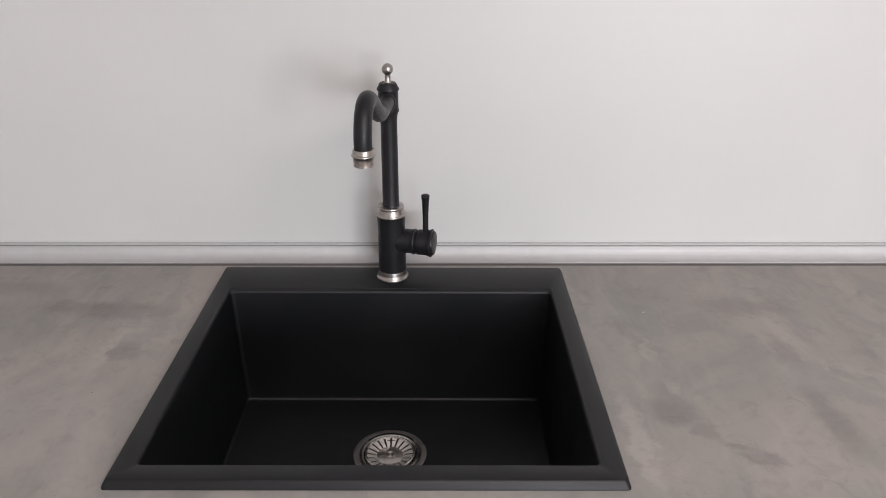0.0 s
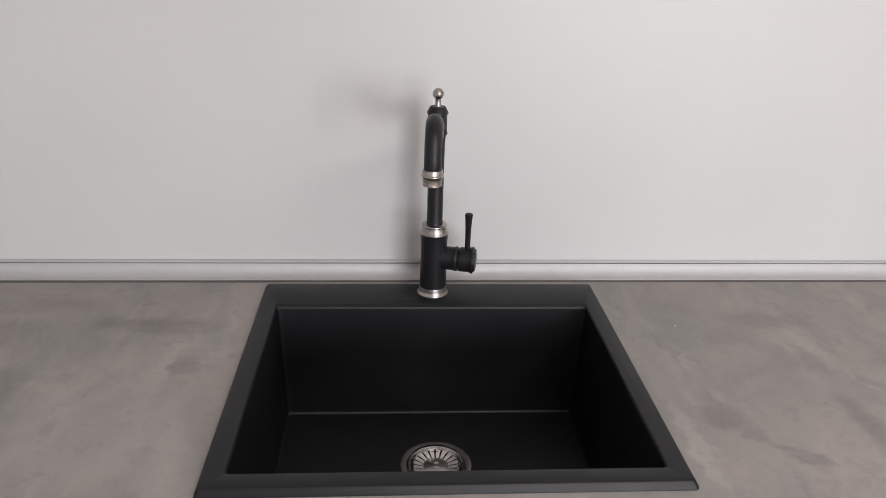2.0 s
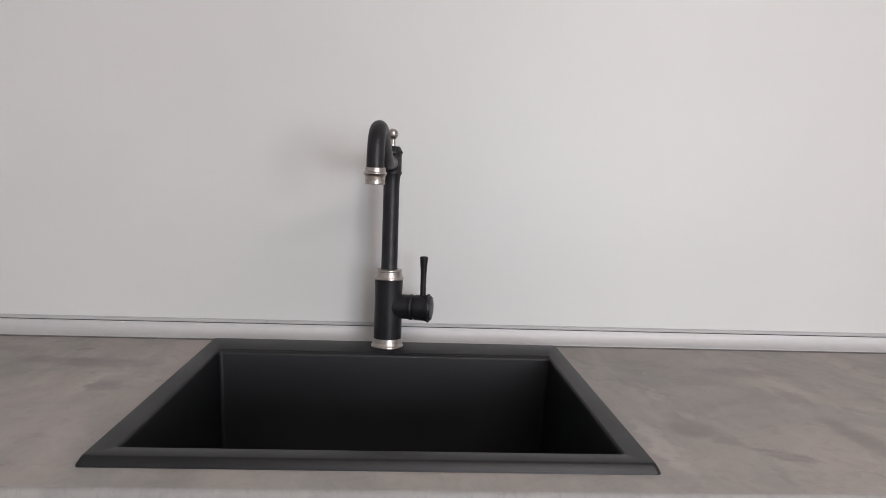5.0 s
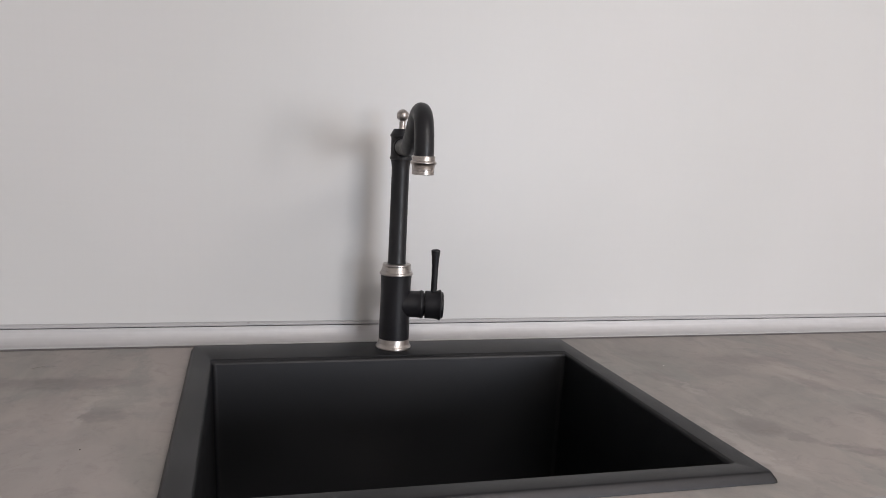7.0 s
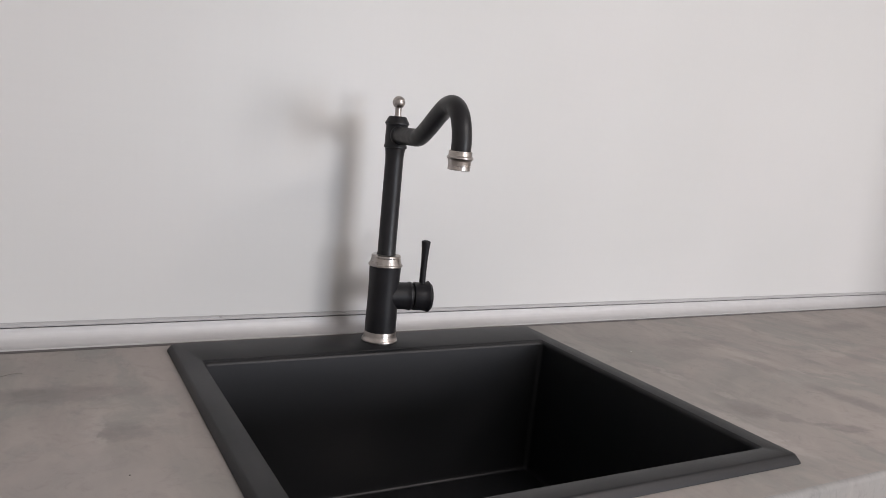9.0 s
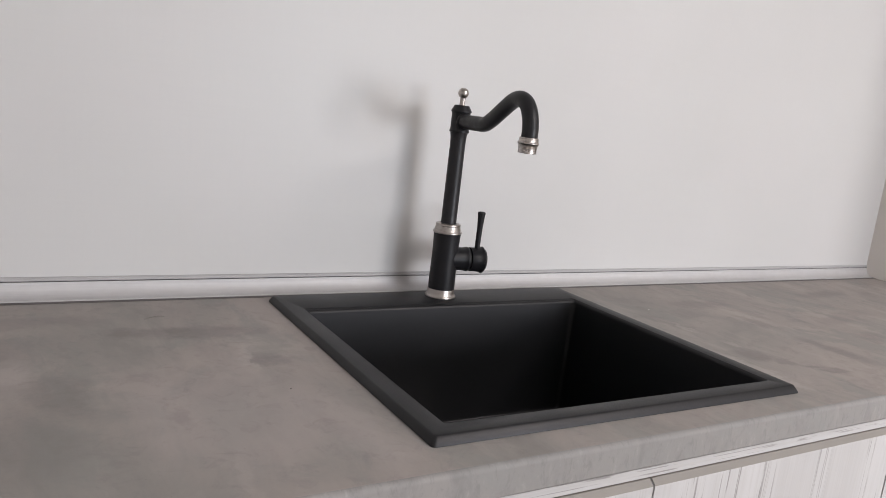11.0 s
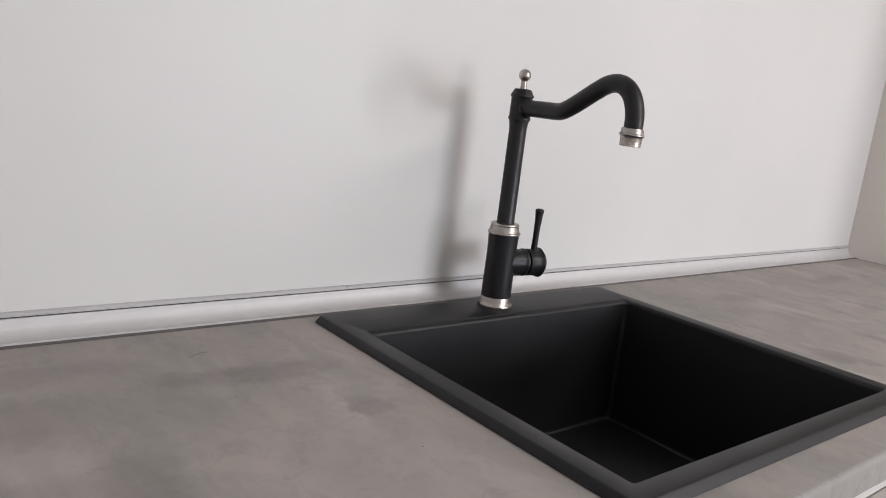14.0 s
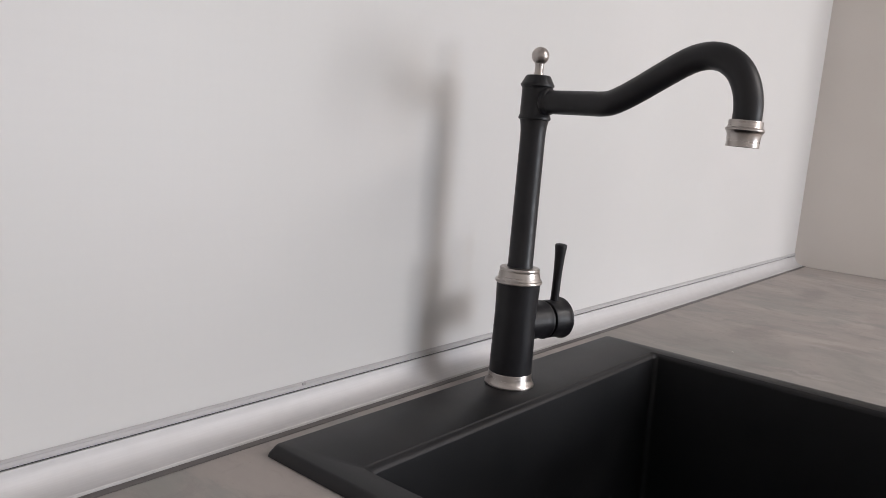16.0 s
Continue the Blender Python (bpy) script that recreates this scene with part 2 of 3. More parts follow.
def glass():
    m = Mat("window_glass", 0.02)
    m.colour((1, 1, 1))
    m.b.inputs["Transmission Weight"].default_value = 1.0
    return m.m


WALL = paint("wall_paint", (0.58, 0.565, 0.55), 0.8, 0.05, 160)
RETURN = paint("side_wall_paint", (0.70, 0.655, 0.615), 0.75, 0.05, 160)
CEIL = paint("ceiling_paint", (0.68, 0.675, 0.67), 0.85, 0.03, 160)
PANEL = laminate_white()
COUNTER = concrete_laminate()
COUNTER_EDGE = concrete_laminate("concrete_laminate_edge", True)
GRANITE = granite_black()
BLACK = matt_black()
STEEL = brushed("brushed_nickel", (0.455, 0.418, 0.395), 0.31, (30, 30, 900), 0.03, 0.88)
CHROME = brushed("polished_steel", (0.62, 0.59, 0.565), 0.24, (400, 400, 400), 0.03)
ALU = brushed("satin_aluminium", (0.59, 0.578, 0.582), 0.68, (3, 500, 500), 0.01, 0.97, 0.6)
PETAL = brushed("satin_strainer_steel", (0.90, 0.84, 0.80), 0.38, (300, 300, 300), 0.02, 0.95, 0.8)
BRIGHT = brushed("bright_aluminium", (0.62, 0.60, 0.575), 0.55, (3, 500, 500), 0.01, 0.97)
SEAL_TOP = paint("grey_pvc_seal", (0.44, 0.43, 0.435), 0.5, 0.08, 300)
NICK = paint("scuffed_pvc", (0.34, 0.33, 0.33), 0.6, 0.1, 300)
SEAL_LOW = paint("dark_grey_pvc_seal", (0.105, 0.094, 0.092), 0.5, 0.1, 300)
DARK = paint("shadow_gap_black", (0.02, 0.02, 0.02), 0.7, 0.1, 300)
WOOD_V = whitewashed_wood("whitewashed_door_wood", "z")
WOOD_H = whitewashed_wood("whitewashed_rail_wood", "x")
EDGE = paint("beige_edge_band", (0.27, 0.25, 0.23), 0.5, 0.06, 240)
CARCASS = paint("white_carcass", (0.70, 0.69, 0.67), 0.5, 0.04, 240)
PVC = paint("white_window_pvc", (0.80, 0.80, 0.80), 0.35, 0.03, 200)
FLOOR = pale_floor()
GLASS = glass()
CRUMB = paint("white_plaster_chip", (0.55, 0.53, 0.50), 0.8, 0.05, 500)
GRIT = paint("dark_grit", (0.16, 0.14, 0.13), 0.8, 0.05, 500)
GRASS = paint("grass_ground", (0.08, 0.11, 0.045), 0.9, 0.3, 20)


# ---------------------------------------------------------------- mesh helpers
def part(name, bm, material, parent=None, label="", smooth=0.0):
    """Links a bmesh as one mesh object, under a thing or a part. smooth: the angle in degrees below which edges are smooth."""
    bmesh.ops.recalc_face_normals(bm, faces=bm.faces)
    if smooth:
        for f in bm.faces:
            f.smooth = True
        for e in bm.edges:
            if len(e.link_faces) == 2 and e.calc_face_angle(0) > radians(smooth):
                e.smooth = False
    me = bpy.data.meshes.new(name)
    bm.to_mesh(me)
    bm.free()
    me.materials.append(material)
    ob = new(name, me)
    if parent:
        ob.parent = parent
    if label:
        tagged(ob, label)
    return ob


def empty(name, at=(0, 0, 0)):
    ob = new(name)
    ob.location = at
    ob.empty_display_size = 0.02
    bpy.context.view_layer.update()
    return ob


def box(x0, x1, y0, y1, z0, z1, bevel=0.0, bm=None, seg=2):
    bm = bm or bmesh.new()
    made = bmesh.ops.create_cube(bm, size=1.0, matrix=Matrix.Translation(((x0 + x1) / 2, (y0 + y1) / 2, (z0 + z1) / 2)) @ Matrix.Diagonal((x1 - x0, y1 - y0, z1 - z0, 1)))
    if bevel:
        edges = {e for v in made["verts"] for e in v.link_edges}
        bmesh.ops.bevel(bm, geom=list(edges), offset=bevel, segments=seg, affect="EDGES", profile=0.5)
    return bm


def lathe(profile, seg=56, m=Matrix(), closed=False):
    """Turns (r, z) points about z."""
    bm = bmesh.new()
    rings = []
    for r, z in profile:
        if r < 1e-6:
            rings.append([bm.verts.new(m @ Vector((0, 0, z)))])
        else:
            rings.append([bm.verts.new(m @ Vector((r * math.cos(2 * math.pi * i / seg), r * math.sin(2 * math.pi * i / seg), z))) for i in range(seg)])
    pairs = list(zip(rings, rings[1:])) + ([(rings[-1], rings[0])] if closed else [])
    for a, b in pairs:
        for i in range(seg):
            j = (i + 1) % seg
            if len(a) == 1 and len(b) == 1:
                continue
            if len(a) == 1:
                bm.faces.new((a[0], b[i], b[j]))
            elif len(b) == 1:
                bm.faces.new((a[i], b[0], a[j]))
            else:
                bm.faces.new((a[i], b[i], b[j], a[j]))
    return bm


def extrude_x(profile, x0, x1, cuts=1):
    """A solid bar along x with the (y, z) outline given."""
    bm = bmesh.new()
    rows = [[bm.verts.new((x0 + (x1 - x0) * k / cuts, y, z)) for y, z in profile] for k in range(cuts + 1)]
    n = len(profile)
    for a, b in zip(rows, rows[1:]):
        for i in range(n):
            bm.faces.new((a[i], a[(i + 1) % n], b[(i + 1) % n], b[i]))
    bm.faces.new(rows[0])
    bm.faces.new(rows[-1])
    return bm


def arc(cx, cy, r, a0, a1, n):
    return [(cx + r * math.cos(radians(a0 + (a1 - a0) * i / n)), cy + r * math.sin(radians(a0 + (a1 - a0) * i / n))) for i in range(n + 1)]


def rounded_loop(bm, x0, x1, y0, y1, r, z, n=6):
    pts = []
    for cx, cy, a in ((x1 - r, y1 - r, 0), (x0 + r, y1 - r, 90), (x0 + r, y0 + r, 180), (x1 - r, y0 + r, 270)):
        pts += arc(cx, cy, r, a, a + 90, n)
    return [bm.verts.new((x, y, z)) for x, y in pts]


def bridge(bm, loops):
    for a, b in zip(loops, loops[1:]):
        n = len(a)
        for i in range(n):
            bm.faces.new((a[i], a[(i + 1) % n], b[(i + 1) % n], b[i]))


def tube(points, radius, seg=40):
    """A round bar along a smooth curve through the points."""
    pts = [Vector(p) for p in points]
    ext = [pts[0] * 2 - pts[1]] + pts + [pts[-1] * 2 - pts[-2]]
    line = []
    for k in range(1, len(ext) - 2):
        p0, p1, p2, p3 = ext[k - 1:k + 3]
        for i in range(8):
            t = i / 8
            line.append(0.5 * (2 * p1 + (p2 - p0) * t + (2 * p0 - 5 * p1 + 4 * p2 - p3) * t * t + (3 * p1 - p0 - 3 * p2 + p3) * t ** 3))
    line.append(pts[-1])
    for _ in range(2):
        line = [line[0]] + [(a + b * 2 + c) / 4 for a, b, c in zip(line, line[1:], line[2:])] + [line[-1]]
    bm = bmesh.new()
    side = (pts[1] - pts[0]).cross(Vector((0, 0, 1))).normalized()
    rings = []
    for i, p in enumerate(line):
        d = (line[min(i + 1, len(line) - 1)] - line[max(i - 1, 0)]).normalized()
        up = side.cross(d).normalized()
        rings.append([bm.verts.new(p + radius * (math.cos(2 * math.pi * k / seg) * side + math.sin(2 * math.pi * k / seg) * up)) for k in range(seg)])
    bridge(bm, rings)
    bm.faces.new(rings[0])
    bm.faces.new(rings[-1])
    return bm


# ---------------------------------------------------------------- the room
Z = 0.900                 # top of the worktop
RIM = 0.910               # top of the sink's rim
FRONT = -0.533            # face of the worktop's front edge

tagged(part("floor", box(ROOM_W - 0.2, ROOM_E + 0.2, ROOM_S - 0.2, WALL_Y + 0.2, -0.12, 0), FLOOR), "pale oak floor of the kitchen", "floor", kind="structure")
# The ceiling is left open where the unseen light opening is added.
bm = box(ROOM_W - 0.2, FILL_X0, ROOM_S - 0.2, WALL_Y + 0.2, ROOM_H, ROOM_H + 0.12)
box(FILL_X1, ROOM_E + 0.2, ROOM_S - 0.2, WALL_Y + 0.2, ROOM_H, ROOM_H + 0.12, bm=bm)
box(FILL_X0, FILL_X1, ROOM_S - 0.2, FILL_Y0, ROOM_H, ROOM_H + 0.12, bm=bm)
box(FILL_X0, FILL_X1, FILL_Y1, WALL_Y + 0.2, ROOM_H, ROOM_H + 0.12, bm=bm)
tagged(part("ceiling", bm, CEIL), "plain pale painted ceiling with an opening added for top light", "ceiling", kind="structure")
tagged(part("wall_north", box(ROOM_W - 0.2, ROOM_E + 0.2, WALL_Y, WALL_Y + 0.2, 0, ROOM_H), WALL), "pale beige painted wall behind the worktop", "wall", kind="structure")
tagged(part("wall_west", box(ROOM_W - 0.2, ROOM_W, ROOM_S, WALL_Y, 0, ROOM_H), WALL), "pale beige painted side wall", "wall", kind="structure")
tagged(part("wall_east", box(ROOM_E, ROOM_E + 0.2, ROOM_S, WALL_Y, 0, ROOM_H), WALL), "pale beige painted far side wall", "wall", kind="structure")
tagged(part("wall_return", box(RETURN_X, RETURN_X + 0.12, -0.72, WALL_Y, 0, ROOM_H, 0.003), RETURN), "short beige-grey painted wall closing the worktop's end", "wall", kind="structure")

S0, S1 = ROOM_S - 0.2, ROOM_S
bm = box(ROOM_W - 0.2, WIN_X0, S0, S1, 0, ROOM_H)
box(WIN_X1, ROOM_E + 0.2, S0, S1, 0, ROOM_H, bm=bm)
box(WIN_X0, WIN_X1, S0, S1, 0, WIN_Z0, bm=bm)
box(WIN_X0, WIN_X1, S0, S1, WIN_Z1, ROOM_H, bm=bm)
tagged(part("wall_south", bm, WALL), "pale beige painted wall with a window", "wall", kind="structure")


def shifted(bm, m):
    bm.transform(m)
    return bm


def window_unit(name, x0, x1, z0, z1, label):
    win = tagged(empty(name, (x0, S0 + 0.08, z0)), label, "window", kind="structure")
    inv = Matrix.Translation((-x0, -(S0 + 0.08), -z0))
    for a, b, c, d in ((x0, x1, z0, z0 + 0.06), (x0, x1, z1 - 0.06, z1), (x0, x0 + 0.06, z0 + 0.06, z1 - 0.06), (x1 - 0.06, x1, z0 + 0.06, z1 - 0.06)):
        part("window_frame", shifted(box(a, b, S0 + 0.05, S0 + 0.11, c, d, 0.004), inv), PVC, win)
    xm = (x0 + x1) / 2
    part("mullion", shifted(box(xm - 0.04, xm + 0.04, S0 + 0.052, S0 + 0.108, z0 + 0.06, z1 - 0.06, 0.004), inv), PVC, win)
    for a, b in ((x0 + 0.06, xm - 0.04), (xm + 0.04, x1 - 0.06)):
        part("pane", shifted(box(a, b, S0 + 0.076, S0 + 0.082, z0 + 0.06, z1 - 0.06), inv), GLASS, win).visible_shadow = False


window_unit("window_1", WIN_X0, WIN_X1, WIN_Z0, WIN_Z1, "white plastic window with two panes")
# Frame and pane of the assumed ceiling window that houses the added lamp.
added_window = tagged(empty("added_ceiling_window", (FILL_X0, FILL_Y0, ROOM_H)), "white-framed unseen ceiling window, added to light the room from above", "window", kind="structure")
inv = Matrix.Translation((-FILL_X0, -FILL_Y0, -ROOM_H))
for a, b, c, d in ((FILL_X0, FILL_X1, FILL_Y0, FILL_Y0 + 0.05), (FILL_X0, FILL_X1, FILL_Y1 - 0.05, FILL_Y1), (FILL_X0, FILL_X0 + 0.05, FILL_Y0 + 0.05, FILL_Y1 - 0.05), (FILL_X1 - 0.05, FILL_X1, FILL_Y0 + 0.05, FILL_Y1 - 0.05)):
    part("window_frame", shifted(box(a, b, c, d, ROOM_H + 0.05, ROOM_H + 0.11, 0.004), inv), PVC, added_window)
part("pane", shifted(box(FILL_X0 + 0.05, FILL_X1 - 0.05, FILL_Y0 + 0.05, FILL_Y1 - 0.05, ROOM_H + 0.078, ROOM_H + 0.084), inv), GLASS, added_window).visible_shadow = False
tagged(part("ground", box(-400, 400, -400, 400, -0.5, -0.3), GRASS), "green grassy ground outside the window", "ground", kind="structure")

# splashback
tagged(part("splashback_panel", box(ROOM_W, RETURN_X, PANEL_Y, WALL_Y, Z - 0.02, 2.2), PANEL), "smooth white laminate splashback panel behind the sink", "splashback", kind="structure")

# cove strip between worktop and splashback
strip = tagged(empty("cove_strip", (0, PANEL_Y, Z)), "satin aluminium cove strip along the back of the worktop", "trim", kind="structure")
home = Matrix.Translation((0, -PANEL_Y, -Z))
X0, X1 = ROOM_W, RETURN_X
cove = arc(0.0655, Z + 0.0238, 0.0215, -86, -2, 14)
part("profile", shifted(extrude_x([(0.0655, Z + 0.0006)] + cove + [(PANEL_Y - 0.0005, Z + 0.0234), (PANEL_Y - 0.0005, Z + 0.0006)], X0, X1), home), ALU, strip, "satin aluminium concave face", 30)
part("lower_edge", shifted(extrude_x([(0.0640, Z + 0.0006), (0.0642, Z + 0.0019), (0.0648, Z + 0.0026), (0.0654, Z + 0.0022), (0.0654, Z + 0.0006)], X0, X1), home), SEAL_TOP, strip, "thin grey edge", 40)
part("upper_seal", shifted(extrude_x([(0.0868, Z + 0.0246), (0.0865, Z + 0.0262), (0.0872, Z + 0.0276), (0.0875, Z + 0.0281), (0.0873, Z + 0.0290), (0.0882, Z + 0.0300), (PANEL_Y - 0.0004, Z + 0.0305), (PANEL_Y - 0.0004, Z + 0.0246)], X0, X1), home), SEAL_TOP, strip, "light grey soft lip", 30)
part("shadow_gap", shifted(box(X0, X1, 0.0873, PANEL_Y - 0.0004, Z + 0.0237, Z + 0.0245), home), DARK, strip, "dark joint under the lip")
part("lower_seal", shifted(extrude_x([(0.0570, Z + 0.0003), (0.0580, Z + 0.0009), (0.0632, Z + 0.0014), (0.0639, Z + 0.0003)], X0, X1), home), SEAL_LOW, strip, "dark grey soft lip")
part("nick", shifted(box(-0.2085, -0.2045, 0.0862, 0.0884, Z + 0.0277, Z + 0.0300, 0.0006), home), NICK, strip, "small dark nick")

# ---------------------------------------------------------------- worktop
HX, HY0, HY1 = 0.262, -0.462, 0.012   # hole for the sink
bot = Z - 0.036
prof_top = [(PANEL_Y - 0.0002, Z), (HY1, Z), (HY0, Z)] + arc(FRONT + 0.006, Z - 0.006, 0.006, 90, 180, 6)
prof_low = [(FRONT, bot + 0.003), (FRONT + 0.003, bot), (HY0, bot), (HY1, bot), (PANEL_Y - 0.0002, bot)]
prof = prof_top + prof_low
LEG_X, JOIN_Y = -0.517, -0.5375
worktop = tagged(empty("worktop", (0, 0, Z)), "grey concrete-look laminate worktop with a rounded front edge", "worktop")
down = Matrix.Translation((0, 0, -Z))
n = len(prof)
front_edge = range(3, n - 3)
top_bm, edge_bm = bmesh.new(), bmesh.new()
for bm, use in ((top_bm, [i for i in range(n) if i not in front_edge]), (edge_bm, list(front_edge))):
    rows = [{i: bm.verts.new((x, *prof[i])) for i in sorted({k % n for u in use for k in (u, u + 1)})} for x in (LEG_X, -HX, HX, RETURN_X)]
    for k, (a, b) in enumerate(zip(rows, rows[1:])):
        for i in use:
            if not (k == 1 and i in (1, n - 3)):
                bm.faces.new((a[i], a[(i + 1) % n], b[(i + 1) % n], b[i]))
    if bm is top_bm:
        for r in (rows[1], rows[2]):
            bm.faces.new((r[1], r[2], r[n - 3], r[n - 2]))
        for i, j in ((1, n - 2), (2, n - 3)):
            bm.faces.new((rows[1][i], rows[2][i], rows[2][j], rows[1][j]))
west = [[top_bm.verts.new((x, y, z)) for y, z in ((PANEL_Y - 0.0002, Z), (JOIN_Y + 0.0005, Z), (JOIN_Y + 0.0005, bot), (PANEL_Y - 0.0002, bot))] for x in (ROOM_W, LEG_X)]
for i in range(4):
    top_bm.faces.new((west[0][i], west[0][(i + 1) % 4], west[1][(i + 1) % 4], west[1][i]))
top_bm.faces.new(west[0])
top_bm.faces.new(west[1])
for bm, name, surface, label in ((top_bm, "top", COUNTER, "flat mottled grey top"), (edge_bm, "front_edge", COUNTER_EDGE, "rounded front edge with upright streaks")):
    part(name, shifted(bm, down), surface, worktop, label, 40)

leg_prof = [(ROOM_W, bot), (ROOM_W, Z)] + [(LEG_X - 0.006 + 0.006 * math.sin(radians(a)), Z - 0.006 + 0.006 * math.cos(radians(a))) for a in range(0, 91, 15)] + [(LEG_X, bot)]
bm = bmesh.new()
ends = [[bm.verts.new((x, y, z)) for x, z in leg_prof] for y in (JOIN_Y - 0.001, -1.9)]
bridge(bm, ends)
for e in ends:
    bm.faces.new(e)
tagged(part("corner_worktop", bm, COUNTER, smooth=40), "grey concrete-look laminate worktop joined at the corner", "worktop")
tagged(part("joint_strip", extrude_x([(JOIN_Y - 0.0026, Z + 0.0002), (JOIN_Y - 0.0024, Z + 0.0008), (JOIN_Y - 0.0012, Z + 0.0011), (JOIN_Y, Z + 0.0008), (JOIN_Y + 0.0002, Z + 0.0002)], ROOM_W, LEG_X - 0.001), BRIGHT),
       "thin bright aluminium strip over the worktop joint", "joint strip")

# ---------------------------------------------------------------- base cabinets
SEAM = -0.029


def base_cabinet(x0, x1, seams, label):
    cab = tagged(empty("base_cabinet", ((x0 + x1) / 2, -0.25, 0)), label, "cabinet", "base cabinets under the worktop")
    back = Matrix.Translation((-(x0 + x1) / 2, 0.25, 0))
    for a, b in ((x0, x0 + 0.016), (x1 - 0.016, x1)):
        part("side_panel", shifted(box(a, b, -0.512, 0.06, 0.10, bot - 0.0005), back), CARCASS, cab)
    part("bottom_panel", shifted(box(x0 + 0.016, x1 - 0.016, -0.512, 0.06, 0.10, 0.116), back), CARCASS, cab)
    part("back_panel", shifted(box(x0 + 0.016, x1 - 0.016, 0.044, 0.06, 0.116, bot - 0.0005), back), CARCASS, cab)
    part("plinth", shifted(box(x0, x1, -0.46, -0.444, 0, 0.0995), back), CARCASS, cab)
    part("rail", shifted(box(x0 + 0.0003, x1 - 0.0003, -0.5265, -0.5125, 0.8490, bot - 0.0004, 0.0006), back), WOOD_H, cab, "white-washed rail with the grain lying")
    for a, b in zip(seams, seams[1:]):
        d0, d1 = a + 0.0015, b - 0.0015
        door = part("door", shifted(extrude_x([(-0.5345, 0.12), (-0.5345, 0.8405), (-0.5340, 0.8415), (-0.5275, 0.8475), (-0.5165, 0.8475), (-0.5165, 0.12)], d0, d1), back), WOOD_V, cab, "white-washed door with fine dark upright grain")
        part("edge_band", shifted(extrude_x([(-0.5341, 0.8415), (-0.5347, 0.8419), (-0.5280, 0.8482), (-0.5166, 0.8482), (-0.5166, 0.8476), (-0.5275, 0.8476)], d0, d1), back), EDGE, door, "beige sloping top edge")
    return cab


base_cabinet(SEAM - 0.485, SEAM + 0.485, (SEAM - 0.485, SEAM, SEAM + 0.485), "white-washed two-door base cabinet under the sink")
base_cabinet(SEAM + 0.486, RETURN_X - 0.002, (SEAM + 0.486, (SEAM + 0.484 + RETURN_X) / 2, RETURN_X - 0.002), "white-washed wooden base cabinet under the concrete-look worktop")
corner = tagged(empty("corner_cabinet", (-0.84, -1.2, 0)), "white base cabinet under the corner worktop", "cabinet", "base cabinets under the worktop")
back = Matrix.Translation((0.84, 1.2, 0))
part("body", shifted(box(ROOM_W + 0.01, LEG_X - 0.025, -1.88, -0.56, 0.10, bot - 0.0005, 0.002), back), CARCASS, corner)
part("door", shifted(box(LEG_X - 0.0245, LEG_X - 0.006, -1.87, -0.57, 0.12, 0.843, 0.002), back), WOOD_V, corner)
part("plinth", shifted(box(LEG_X - 0.09, LEG_X - 0.07, -1.88, -0.56, 0, 0.0995), back), CARCASS, corner)

# ---------------------------------------------------------------- sink
sink = tagged(empty("kitchen_sink", (-0.0025, -0.225, Z)), "matt black composite single-bowl sink set into the worktop", "sink")
sink.rotation_euler.z = radians(-0.35)
home = Matrix.Translation((0, 0.225, -Z))
bm = bmesh.new()
rim = []
for x, f, b, r, z in ((0.2850, -0.4855, 0.0358, 0.0050, Z + 0.0004), (0.2845, -0.4850, 0.0353, 0.0050, Z + 0.0026), (0.2810, -0.4805, 0.0320, 0.0045, RIM - 0.0014),
                      (0.2800, -0.4793, 0.0312, 0.0042, RIM - 0.0004), (0.2785, -0.4777, 0.0297, 0.0040, RIM), (0.2566, -0.4572, -0.0430, 0.0040, RIM),
                      (0.2562, -0.4568, -0.0434, 0.0044, RIM - 0.0003), (0.2558, -0.4564, -0.0438, 0.0048, RIM - 0.0012), (0.2554, -0.4560, -0.0452, 0.0052, RIM - 0.0017),
                      (0.2550, -0.4556, -0.0472, 0.0056, RIM - 0.0023), (0.2546, -0.4551, -0.0489, 0.0060, RIM - 0.0036), (0.2542, -0.4547, -0.0498, 0.0065, RIM - 0.0060)):
    rim.append(rounded_loop(bm, -x, x, f, b, r, z))
bridge(bm, rim)
part("rim", shifted(bm, home), GRANITE, sink, smooth=50)

DX, DY, DR = 0.0028, -0.192, 0.057
FZ = 0.7035
bm = bmesh.new()
loops = []
for x, f, b, r, z in ((0.2542, -0.4547, -0.0498, 0.0065, RIM - 0.0060), (0.2530, -0.4535, -0.0512, 0.0070, 0.88), (0.2460, -0.4475, -0.0568, 0.0080, 0.712)):
    loops.append(rounded_loop(bm, -x, x, f, b, r, z))
for a in range(15, 91, 15):
    k = 0.005 * (1 - math.cos(radians(a)))
    loops.append(rounded_loop(bm, -0.2458 + k, 0.2458 - k, -0.4473 + k, -0.0570 - k, 0.008, FZ + 0.005 - 0.005 * math.sin(radians(a))))
n = len(loops[-1])
ring = []
for v in loops[-1]:
    d = Vector((v.co.x - DX, v.co.y - DY, 0)).normalized()
    ring.append(bm.verts.new((DX + d.x * (DR + 0.006), DY + d.y * (DR + 0.006), FZ - 0.0012)))
loops.append(ring)
ring2 = [bm.verts.new((DX + (v.co.x - DX) * DR / (DR + 0.006), DY + (v.co.y - DY) * DR / (DR + 0.006), FZ - 0.003)) for v in ring]
loops.append(ring2)
bridge(bm, loops)
part("bowl", shifted(bm, home), GRANITE, sink, smooth=35)

